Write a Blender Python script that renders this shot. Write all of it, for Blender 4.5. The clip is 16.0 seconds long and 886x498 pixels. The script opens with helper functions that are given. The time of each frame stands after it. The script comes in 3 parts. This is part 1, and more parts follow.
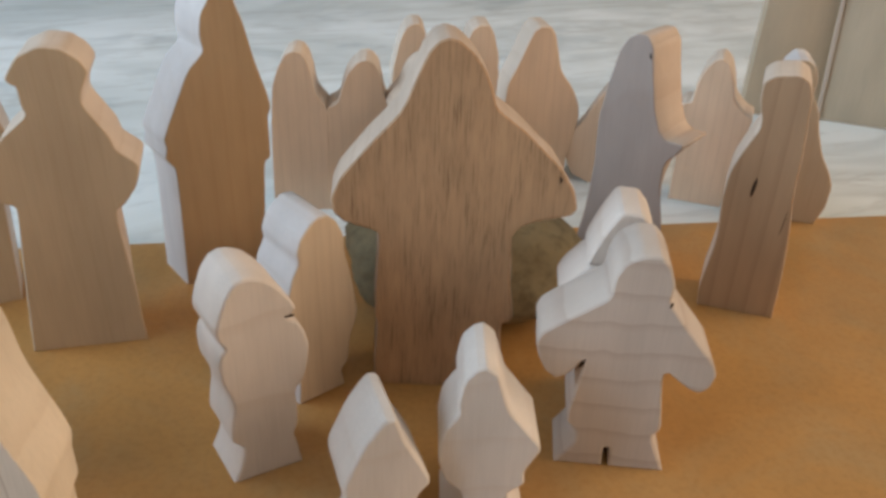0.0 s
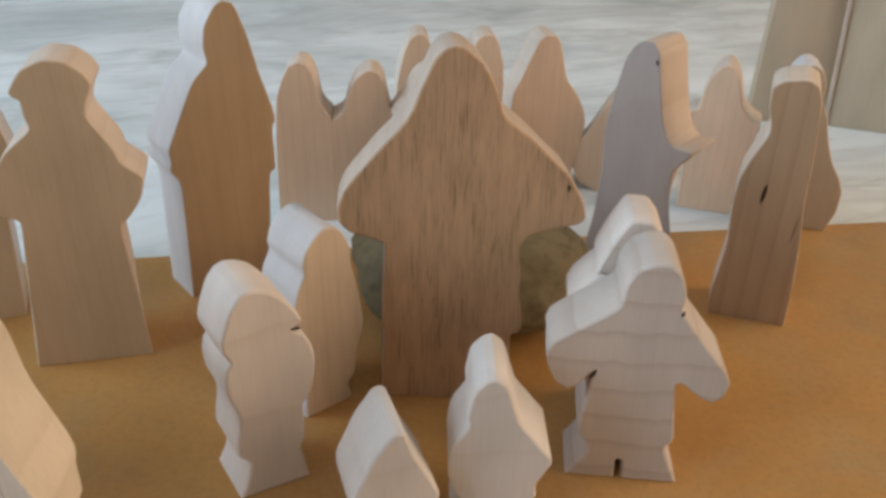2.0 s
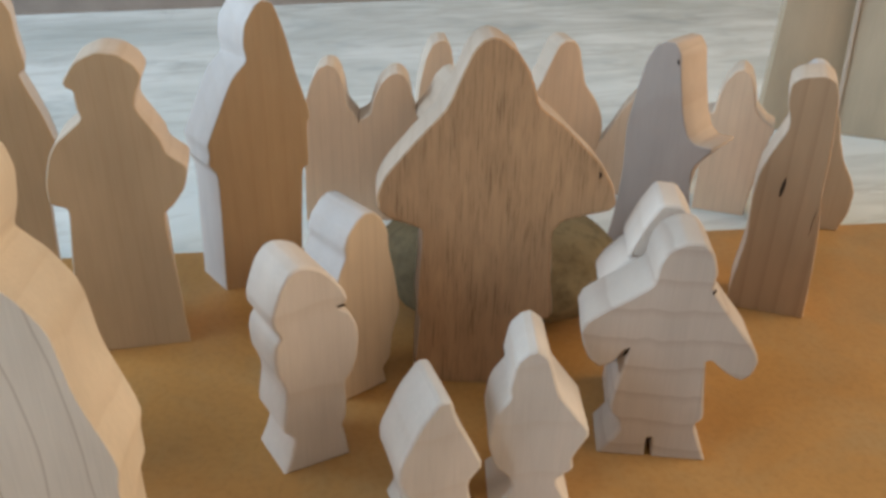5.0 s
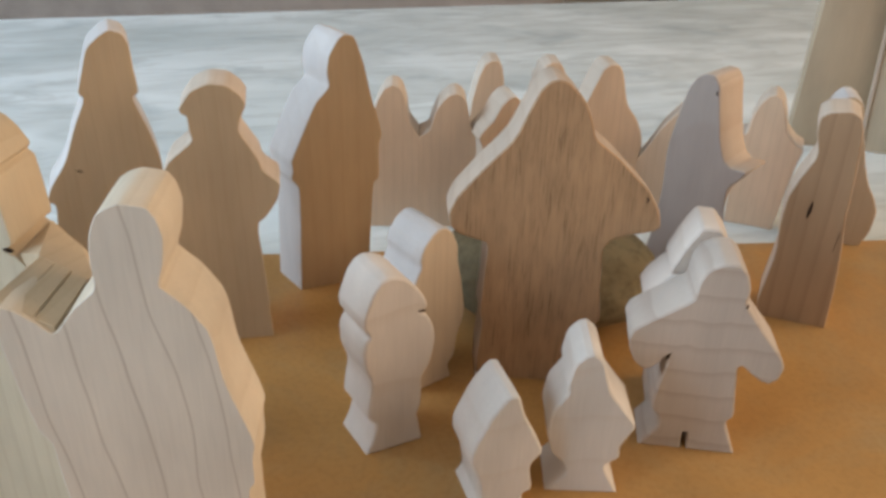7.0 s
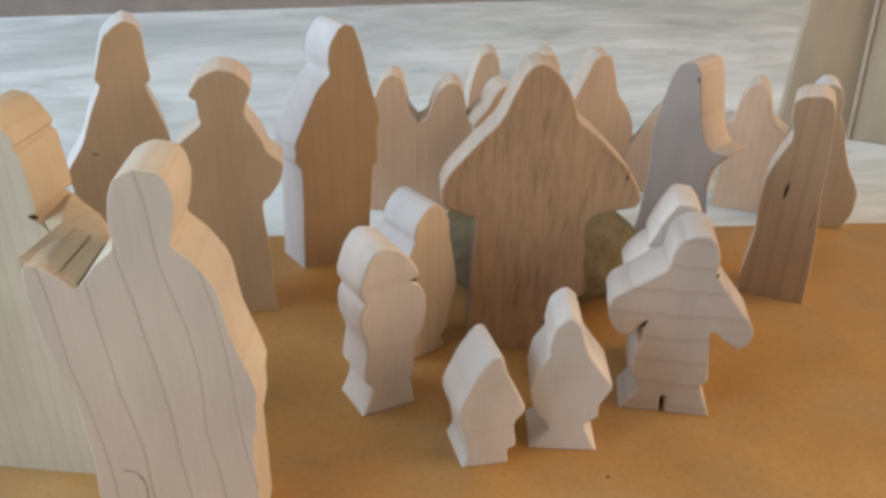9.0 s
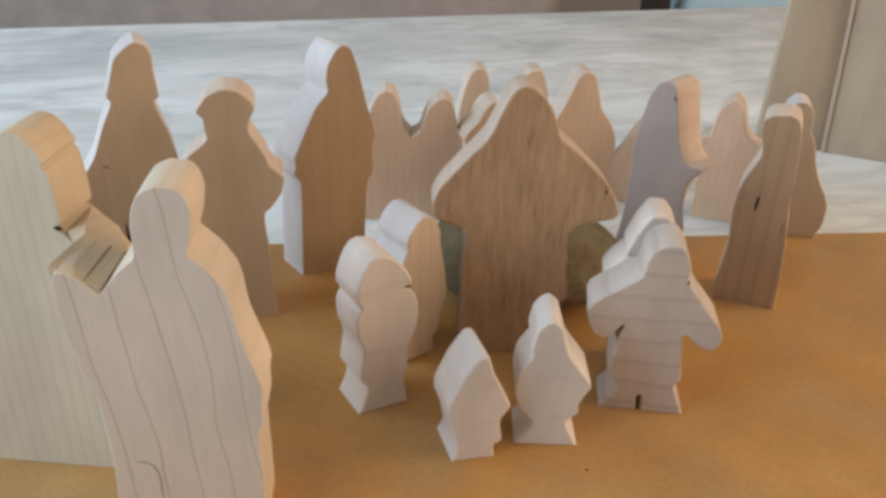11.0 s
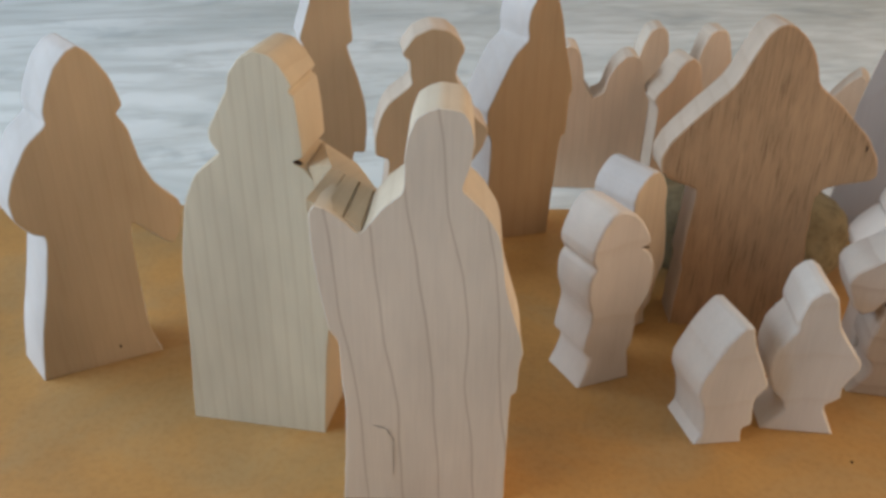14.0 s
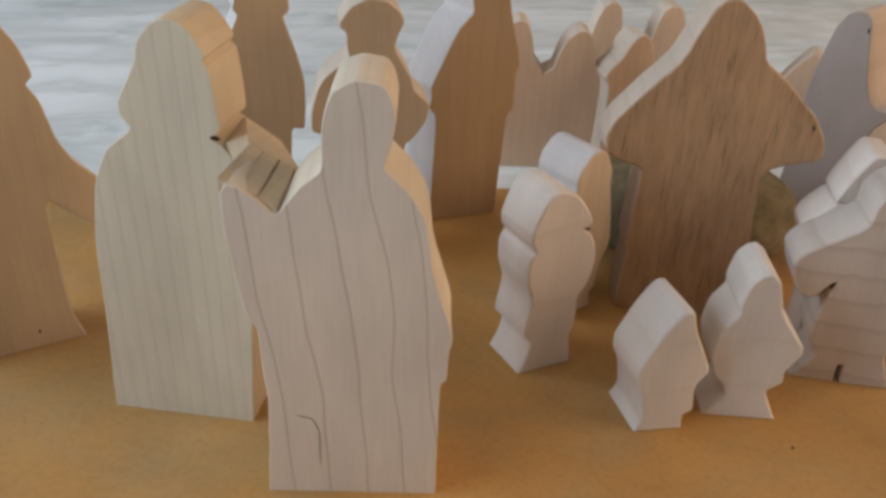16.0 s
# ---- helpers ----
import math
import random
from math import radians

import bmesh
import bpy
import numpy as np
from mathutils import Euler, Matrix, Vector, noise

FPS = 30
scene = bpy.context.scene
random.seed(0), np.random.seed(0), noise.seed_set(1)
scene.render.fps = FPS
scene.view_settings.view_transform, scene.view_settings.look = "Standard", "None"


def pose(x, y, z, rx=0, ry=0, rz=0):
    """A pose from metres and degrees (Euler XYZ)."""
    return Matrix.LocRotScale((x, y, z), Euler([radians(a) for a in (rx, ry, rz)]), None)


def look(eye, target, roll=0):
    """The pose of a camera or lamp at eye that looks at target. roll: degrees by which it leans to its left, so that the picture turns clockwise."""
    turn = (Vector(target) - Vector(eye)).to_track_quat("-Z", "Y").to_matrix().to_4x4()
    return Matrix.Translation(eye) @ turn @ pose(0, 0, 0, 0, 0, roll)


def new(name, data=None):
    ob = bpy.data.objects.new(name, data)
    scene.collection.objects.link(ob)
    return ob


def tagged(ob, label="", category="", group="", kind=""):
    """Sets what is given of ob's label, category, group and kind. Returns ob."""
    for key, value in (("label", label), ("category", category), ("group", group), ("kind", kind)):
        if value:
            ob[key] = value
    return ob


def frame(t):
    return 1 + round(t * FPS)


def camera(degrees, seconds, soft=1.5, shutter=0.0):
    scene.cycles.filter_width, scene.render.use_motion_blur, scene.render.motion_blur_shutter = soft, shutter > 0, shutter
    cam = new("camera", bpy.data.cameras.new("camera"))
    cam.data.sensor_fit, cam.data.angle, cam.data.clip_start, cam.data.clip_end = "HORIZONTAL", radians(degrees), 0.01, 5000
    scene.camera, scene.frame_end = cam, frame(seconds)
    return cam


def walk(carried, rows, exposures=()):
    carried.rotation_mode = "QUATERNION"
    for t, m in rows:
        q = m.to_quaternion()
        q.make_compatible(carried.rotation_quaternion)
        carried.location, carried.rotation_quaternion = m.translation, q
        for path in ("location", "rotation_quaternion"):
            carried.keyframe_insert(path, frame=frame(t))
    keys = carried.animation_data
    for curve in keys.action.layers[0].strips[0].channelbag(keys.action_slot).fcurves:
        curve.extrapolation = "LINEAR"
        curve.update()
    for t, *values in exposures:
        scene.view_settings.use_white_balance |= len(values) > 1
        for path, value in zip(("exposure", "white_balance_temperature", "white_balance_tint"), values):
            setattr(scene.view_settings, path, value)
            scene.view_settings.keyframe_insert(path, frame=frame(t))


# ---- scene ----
cam = camera(56.6, 16.0, soft=3.3)
PATH = [
    (0, (0.0014, 0.0121, 0.1980), (-0.0109, 0.2710, 0.0471), 1.88),
    (0.5, (0.0010, 0.0145, 0.1938), (-0.0133, 0.2738, 0.0436), 1.38),
    (1, (0.0013, 0.0138, 0.1979), (-0.0123, 0.2732, 0.0478), 1.07),
    (1.5, (0.0008, 0.0148, 0.1970), (-0.0130, 0.2750, 0.0484), 1.06),
    (2, (0.0008, 0.0146, 0.1962), (-0.0138, 0.2755, 0.0487), 1.06),
    (2.5, (0.0012, 0.0155, 0.1953), (-0.0123, 0.2762, 0.0474), 1.16),
    (3, (0.0047, 0.0171, 0.1872), (-0.0091, 0.2782, 0.0401), 1.06),
    (5.5, (-0.0167, -0.0157, 0.1919), (-0.0315, 0.2497, 0.0527), 1.28),
    (6, (-0.0216, -0.0295, 0.2052), (-0.0454, 0.2351, 0.0660), 1.18),
    (6.5, (-0.0239, -0.0309, 0.2090), (-0.0485, 0.2329, 0.0683), 1.39),
    (7, (-0.0258, -0.0330, 0.2142), (-0.0476, 0.2299, 0.0713), 1.71),
    (7.5, (-0.0253, -0.0377, 0.2146), (-0.0495, 0.2250, 0.0717), 1.43),
    (8, (-0.0238, -0.0438, 0.2170), (-0.0510, 0.2184, 0.0739), 1.03),
    (8.5, (-0.0177, -0.0490, 0.2147), (-0.0442, 0.2133, 0.0715), 1.14),
    (11, (-0.0144, -0.0750, 0.2277), (-0.0369, 0.1888, 0.0866), 1.74),
    (11.5, (-0.0124, -0.0747, 0.2287), (-0.0352, 0.1899, 0.0891), 1.77),
    (12, (-0.0120, -0.0714, 0.2227), (-0.0344, 0.1934, 0.0835), 1.70),
    (12.5, (-0.0144, -0.0705, 0.2090), (-0.0364, 0.1947, 0.0705), 1.56),
    (13, (-0.0431, -0.0675, 0.2120), (-0.0668, 0.1975, 0.0734), 1.61),
    (13.5, (-0.0652, -0.0658, 0.2083), (-0.1098, 0.1938, 0.0646), 0.02),
    (14, (-0.0784, -0.0612, 0.1986), (-0.1248, 0.1977, 0.0544), 1.02),
    (14.5, (-0.0775, -0.0547, 0.1960), (-0.1203, 0.2013, 0.0457), 1.81),
    (15, (-0.0746, -0.0498, 0.1882), (-0.1140, 0.2058, 0.0361), 2.34),
    (15.5, (-0.0709, -0.0487, 0.1935), (-0.1069, 0.2073, 0.0414), 2.43),
    (16, (-0.0691, -0.0485, 0.1942), (-0.1029, 0.2085, 0.0433), 2.45),
]
walk(cam, [(t, look(eye, aim, roll)) for t, eye, aim, roll in PATH],
     exposures=[(0, -0.46, 6450, 9), (3.2, -0.45, 6450, 8), (5.5, -0.44, 6450, 6), (7, -0.41, 6500, 8), (8.5, -0.39, 6520, 9), (11, -0.37, 6620, 11), (12.5, -0.39, 6700, 12), (13.5, -0.55, 6600, 8), (14.5, -0.67, 6700, 11), (16, -0.71, 6850, 13)])

# ---- light ----
world = bpy.data.worlds.new("world")
scene.world = world
world.use_nodes = True
wn = world.node_tree
sky = wn.nodes.new("ShaderNodeTexSky")
sky.sky_type, sky.sun_disc = "NISHITA", False
sky.sun_elevation, sky.sun_rotation = radians(35), radians(-60)
wn.links.new(sky.outputs[0], wn.nodes["Background"].inputs[0])
wn.nodes["Background"].inputs[1].default_value = 0.1


def window_light(name, m, w, h, power, colour):
    data = bpy.data.lights.new(name, "AREA")
    data.shape, data.size, data.size_y = "RECTANGLE", w, h
    data.energy, data.color = power, colour
    ob = new(name, data)
    ob.matrix_world = m
    return ob


# Left: window daylight. Right: warm fill lamp in an added, unseen window.
window_light("window_lamp", look((-1.93, -0.30, 0.90), (-0.05, 0.25, 0.05)), 2.2, 1.1, 67, (0.65, 0.82, 1.0))
window_light("window_lamp", look((1.93, 0.30, 0.90), (0, 0.25, 0.0)), 1.5, 1.1, 43, (1.0, 0.725, 0.485))


# ---- materials ----
def nodes_of(name, rough=0.6):
    mat = bpy.data.materials.new(name)
    mat.use_nodes = True
    t = mat.node_tree
    b = t.nodes["Principled BSDF"]
    b.inputs["Roughness"].default_value = rough
    b.inputs["Specular IOR Level"].default_value = 0.3
    return mat, t, b


def add(t, kind, **values):
    n = t.nodes.new(kind)
    for key, v in values.items():
        n.inputs[key.replace("_", " ")].default_value = v
    return n


def coords(t, scale, rotation=(0, 0, 0), spread=0.35):
    """Object coordinates, shifted for each object by its random number."""
    tc, info = t.nodes.new("ShaderNodeTexCoord"), t.nodes.new("ShaderNodeObjectInfo")
    mul = t.nodes.new("ShaderNodeVectorMath")
    mul.operation = "MULTIPLY_ADD"
    rnd = t.nodes.new("ShaderNodeCombineXYZ")
    for i in range(3):
        t.links.new(info.outputs["Random"], rnd.inputs[i])
    mul.inputs[1].default_value = (spread, spread * 0.7, spread * 1.7)
    t.links.new(rnd.outputs[0], mul.inputs[0])
    t.links.new(tc.outputs["Object"], mul.inputs[2])
    mp = t.nodes.new("ShaderNodeMapping")
    mp.inputs["Scale"].default_value = scale
    mp.inputs["Rotation"].default_value = [radians(a) for a in rotation]
    t.links.new(mul.outputs[0], mp.inputs[0])
    return mp.outputs[0]


def ramp(t, source, stops):
    r = t.nodes.new("ShaderNodeValToRGB")
    while len(r.color_ramp.elements) < len(stops):
        r.color_ramp.elements.new(0.5)
    for e, (p, c) in zip(r.color_ramp.elements, stops):
        e.position = p
        e.color = (*c, 1) if isinstance(c, tuple) else (c, c, c, 1)
    t.links.new(source, r.inputs[0])
    return r.outputs[0]


def mix(t, a, b, factor, mode="MIX"):
    m = t.nodes.new("ShaderNodeMix")
    m.data_type, m.blend_type = "RGBA", mode
    for value, slot in ((factor, 0), (a, 6), (b, 7)):
        if isinstance(value, (int, float)):
            m.inputs[slot].default_value = value
        elif isinstance(value, tuple):
            m.inputs[slot].default_value = (*value, 1)
        else:
            t.links.new(value, m.inputs[slot])
    return m.outputs[2]


def bump(t, b, height, strength, distance):
    n = add(t, "ShaderNodeBump", Strength=strength, Distance=distance)
    t.links.new(height, n.inputs["Height"])
    t.links.new(n.outputs[0], b.inputs["Normal"])


def wood(name, base, dark, lines=0.25, period=0.006, along="z", pores=0.0, warp=3.0, thin=0.35, rough=0.62, wander=0.10):
    """Sawn wood: growth lines of the given spacing, fine fibres and broad blotches."""
    mat, t, b = nodes_of(name, rough)
    turn = {"z": (0, 0, 0), "x": (0, 90, 0), "lean": (0, 7, 0), "slant": (0, 11, 0)}[along]
    fine = add(t, "ShaderNodeTexNoise", Scale=1.0, Detail=4.0, Roughness=0.65)
    t.links.new(coords(t, (1500, 1500, 55), turn), fine.inputs["Vector"])
    broad = add(t, "ShaderNodeTexNoise", Scale=1.0, Detail=3.0, Roughness=0.5)
    t.links.new(coords(t, (45, 45, 18), turn), broad.inputs["Vector"])
    wave = add(t, "ShaderNodeTexWave", Scale=0.314 / period, Distortion=warp, Detail=2.0, Detail_Scale=0.8, Detail_Roughness=0.5)
    wave.wave_profile = "SAW"
    t.links.new(coords(t, (1, 0.35, wander), turn), wave.inputs["Vector"])
    line = ramp(t, wave.outputs["Fac"], [(0.0, 0.0), (1.0 - thin, 0.08), (0.96, 1.0), (1.0, 0.0)])
    col = mix(t, tuple(0.88 * v for v in base), tuple(min(1, 1.07 * v) for v in base), ramp(t, broad.outputs["Fac"], [(0.3, 0.0), (0.7, 1.0)]))
    fibre = ramp(t, fine.outputs["Fac"], [(0.30, 0.95), (0.60, 1.02)])
    col = mix(t, col, fibre, 1.0, "MULTIPLY")
    k = t.nodes.new("ShaderNodeMath")
    k.operation = "MULTIPLY"
    k.inputs[1].default_value = lines
    t.links.new(line, k.inputs[0])
    col = mix(t, col, dark, k.outputs[0])
    if pores:
        # Open pores: short dark dashes along the grain, in two sizes.
        for spread, reach, gate, depth in ((1900, 58, 0.56, 1.0), (3400, 130, 0.55, 0.6)):
            pore = add(t, "ShaderNodeTexNoise", Scale=1.0, Detail=2.0, Roughness=0.55)
            t.links.new(coords(t, (spread, spread, reach), turn), pore.inputs["Vector"])
            mask = ramp(t, pore.outputs["Fac"], [(gate, 0.0), (gate + 0.09, pores * depth)])
            patch = add(t, "ShaderNodeTexNoise", Scale=1.0, Detail=3.0, Roughness=0.6)
            t.links.new(coords(t, (170, 170, 38), turn), patch.inputs["Vector"])
            mask = mix(t, mask, ramp(t, patch.outputs["Fac"], [(0.36, 0.35), (0.62, 1.2)]), 1.0, "MULTIPLY")
            col = mix(t, col, tuple(0.42 * v for v in dark), mask)
        col = mix(t, col, ramp(t, patch.outputs["Fac"], [(0.3, 1.10), (0.7, 0.90)]), 1.0, "MULTIPLY")
    t.links.new(col, b.inputs["Base Color"])
    bump(t, b, fine.outputs["Fac"], 0.12, 0.0005)
    return mat


maple_white = wood("white_maple", (0.73, 0.68, 0.63), (0.56, 0.44, 0.34), 0.16, 0.011, "x", 0.0, 3.0, 0.2, wander=0.5)
maple = wood("maple", (0.70, 0.625, 0.56), (0.50, 0.38, 0.28), 0.22, 0.014, "x", 0.0, 3.0, 0.2, wander=0.5)
maple_cross = wood("maple_cross_grain", (0.58, 0.51, 0.45), (0.34, 0.23, 0.17), 0.32, 0.0032, "x", 0.0, 1.6, 0.3, wander=0.3)
beech = wood("beech", (0.55, 0.415, 0.275), (0.34, 0.19, 0.09), 0.09, 0.0055, warp=5.0)
cherry = wood("cherry", (0.48, 0.335, 0.20), (0.28, 0.13, 0.05), 0.10, 0.007, warp=5.0)
alder = wood("alder", (0.43, 0.29, 0.178), (0.25, 0.14, 0.08), 0.32, 0.008)
walnut_grey = wood("grey_alder", (0.39, 0.32, 0.28), (0.30, 0.21, 0.17), 0.2, 0.009, "x")
pine = wood("pine", (0.71, 0.65, 0.52), (0.44, 0.35, 0.23), 0.20, 0.0048)
ash = wood("ash", (0.735, 0.665, 0.585), (0.31, 0.22, 0.16), 0.45, 0.0105, "slant", 0.0, 3.4, 0.09, wander=0.55)
oak = wood("oak", (0.495, 0.305, 0.17), (0.27, 0.145, 0.07), 0.14, 0.005, "lean", 0.50, 3.0, 0.5)
birch = wood("birch", (0.71, 0.565, 0.405), (0.42, 0.29, 0.17), 0.15, 0.006)
linden = wood("linden", (0.745, 0.545, 0.38), (0.48, 0.31, 0.2), 0.15, 0.005)
plywood = wood("plywood", (0.50, 0.40, 0.285), (0.38, 0.29, 0.19), 0.06, 0.016)


# Sawn edges take paler or warmer tones, with the light on them painted in.
sawn_pale_lit = wood("sawn_edge_lit", (0.66, 0.62, 0.60), (0.48, 0.37, 0.27), 0.09, 0.005)
sawn_tan = wood("sawn_edge_tan", (0.56, 0.45, 0.36), (0.40, 0.28, 0.19), 0.25, 0.005)
sawn_cream = wood("sawn_edge_cream", (0.66, 0.55, 0.45), (0.46, 0.34, 0.24), 0.2, 0.005)
sawn_warm_lit = wood("sawn_edge_warm_lit", (0.62, 0.50, 0.35), (0.45, 0.33, 0.2), 0.25, 0.005)
sawn_peach_lit = wood("sawn_edge_peach_lit", (0.69, 0.59, 0.46), (0.48, 0.36, 0.24), 0.2, 0.005)
SAWN = {ash: sawn_peach_lit, pine: sawn_warm_lit, cherry: sawn_pale_lit, beech: sawn_pale_lit, linden: sawn_pale_lit, birch: sawn_pale_lit, walnut_grey: sawn_pale_lit, alder: sawn_pale_lit, oak: sawn_tan}


def speckled(name, base, dark, scale, amount, rough, relief=0.15, sheen=None):
    """A fine-grained surface with dark specks and broad lighter and darker clouds; the last colour, if given, is grey
    sheen painted in patches.
    """
    mat, t, b = nodes_of(name, rough)
    big = add(t, "ShaderNodeTexNoise", Scale=scale * 0.06, Detail=3.0)
    small = add(t, "ShaderNodeTexNoise", Scale=scale, Detail=4.0, Roughness=0.7)
    v = coords(t, (1, 1, 1), spread=0.0)
    t.links.new(v, big.inputs["Vector"])
    t.links.new(v, small.inputs["Vector"])
    col = base
    if sheen:
        sheen_noise = add(t, "ShaderNodeTexNoise", Scale=scale * 0.035, Detail=5.0, Roughness=0.65, Distortion=0.8)
        t.links.new(v, sheen_noise.inputs["Vector"])
        col = mix(t, base, sheen, ramp(t, sheen_noise.outputs["Fac"], [(0.45, 0.0), (0.66, 0.75)]))
    col = mix(t, col, dark, ramp(t, small.outputs["Fac"], [(0.45, 0.0), (0.75, amount)]))
    col = mix(t, col, ramp(t, big.outputs["Fac"], [(0.3, 0.88), (0.7, 1.08)]), 1.0, "MULTIPLY")
    t.links.new(col, b.inputs["Base Color"])
    bump(t, b, small.outputs["Fac"], relief, 0.0008)
    return mat


board_brown = speckled("fibreboard", (0.50, 0.268, 0.086), (0.34, 0.17, 0.048), 420, 0.5, 0.5, 0.08, (0.42, 0.275, 0.125))
stone_grey = speckled("field_stone", (0.22, 0.18, 0.105), (0.075, 0.06, 0.034), 150, 0.75, 0.8, 0.5)
fabric_grey = speckled("grey_fabric", (0.40, 0.36, 0.33), (0.28, 0.25, 0.23), 300, 0.6, 0.9, 0.3)
black_wood = speckled("black_wood", (0.02, 0.018, 0.018), (0.01, 0.01, 0.01), 90, 0.5, 0.5)
blue_cloth = speckled("light_blue_cloth", (0.45, 0.62, 0.70), (0.35, 0.52, 0.6), 200, 0.4, 0.9)
wall_paint = speckled("wall_paint", (0.50, 0.47, 0.43), (0.45, 0.42, 0.38), 60, 0.4, 0.85)
ceiling_paint = speckled("ceiling_paint", (0.8, 0.79, 0.77), (0.75, 0.74, 0.72), 60, 0.4, 0.9)
floor_wood = wood("floor_wood", (0.30, 0.19, 0.11), (0.16, 0.09, 0.05), 0.4, 0.03, "x")
dark_wood = wood("dark_wood", (0.2, 0.12, 0.07), (0.1, 0.06, 0.03), 0.4, 0.012)
white_paint = speckled("white_paint", (0.8, 0.8, 0.78), (0.74, 0.74, 0.72), 80, 0.3, 0.5)
crack_dark = speckled("dark_crack", (0.035, 0.02, 0.012), (0.02, 0.012, 0.008), 300, 0.5, 0.9)


def marbled():
    """White oilcloth with soft grey-green streaks that run along the table."""
    mat, t, b = nodes_of("marbled_cloth", 0.38)
    one = add(t, "ShaderNodeTexNoise", Scale=1.0, Detail=3.5, Roughness=0.45, Distortion=0.9)
    t.links.new(coords(t, (2.4, 6, 1), (0, 0, -8), spread=0.0), one.inputs["Vector"])
    two = add(t, "ShaderNodeTexNoise", Scale=1.0, Detail=3.0, Roughness=0.5, Distortion=1.2)
    t.links.new(coords(t, (4, 10, 1), (0, 0, 10), spread=0.0), two.inputs["Vector"])
    fine = add(t, "ShaderNodeTexNoise", Scale=700.0, Detail=2.0)
    t.links.new(coords(t, (1, 1, 1), spread=0.0), fine.inputs["Vector"])
    blot = add(t, "ShaderNodeTexNoise", Scale=1.0, Detail=4.0, Roughness=0.6, Distortion=0.6)
    t.links.new(coords(t, (9, 17, 1), (0, 0, -14), spread=0.0), blot.inputs["Vector"])
    wisp = add(t, "ShaderNodeTexNoise", Scale=1.0, Detail=5.0, Roughness=0.62, Distortion=2.2)
    t.links.new(coords(t, (7, 30, 1), (0, 0, -12), spread=0.0), wisp.inputs["Vector"])
    col = mix(t, (0.88, 0.945, 0.965), (0.52, 0.59, 0.595), ramp(t, one.outputs["Fac"], [(0.46, 0.0), (0.68, 0.7)]))
    col = mix(t, col, (0.42, 0.47, 0.46), ramp(t, two.outputs["Fac"], [(0.46, 0.0), (0.58, 0.4), (0.70, 0.04)]))
    col = mix(t, col, (0.34, 0.42, 0.45), ramp(t, blot.outputs["Fac"], [(0.56, 0.0), (0.72, 0.6)]))
    col = mix(t, col, (0.40, 0.42, 0.40), ramp(t, wisp.outputs["Fac"], [(0.53, 0.0), (0.60, 0.32), (0.68, 0.08)]))
    t.links.new(col, b.inputs["Base Color"])
    bump(t, b, fine.outputs["Fac"], 0.05, 0.0005)
    return mat


cloth = marbled()


# ---- helpers for building ----
def part(name, bm, material, parent=None, label="", shaded=False):
    me = bpy.data.meshes.new(name)
    bmesh.ops.recalc_face_normals(bm, faces=bm.faces)
    bm.to_mesh(me)
    bm.free()
    me.materials.append(material)
    if not shaded:
        me.set_sharp_from_angle(angle=radians(28))
    ob = new(name, me)
    if parent is not None:
        ob.parent = parent
    return tagged(ob, label)


def block(x0, y0, z0, x1, y1, z1, edge=0.0, segments=2):
    bm = bmesh.new()
    bmesh.ops.create_cube(bm, size=1)
    for v in bm.verts:
        v.co = Vector(((x0 + x1) / 2 + v.co.x * (x1 - x0), (y0 + y1) / 2 + v.co.y * (y1 - y0), (z0 + z1) / 2 + v.co.z * (z1 - z0)))
    if edge:
        bmesh.ops.bevel(bm, geom=bm.edges[:], offset=edge, segments=segments, profile=0.5, affect="EDGES")
    return bm


def rounded(points, keep, passes=2, cut=0.14):
    """Corner cutting; points whose height is below keep stay sharp."""
    pts = [Vector(p) for p in points]
    for _ in range(passes):
        out = []
        for i, p in enumerate(pts):
            a, c = pts[i - 1], pts[(i + 1) % len(pts)]
            if p.y <= keep:
                out.append(p)
            else:
                out += [p.lerp(a, cut), p.lerp(c, cut)]
        pts = out
    return pts


def resampled(pts, step):
    out = []
    for i, p in enumerate(pts):
        q = pts[(i + 1) % len(pts)]
        n = max(1, round((q - p).length / step))
        out += [p.lerp(q, k / n) for k in range(n)]
    return out


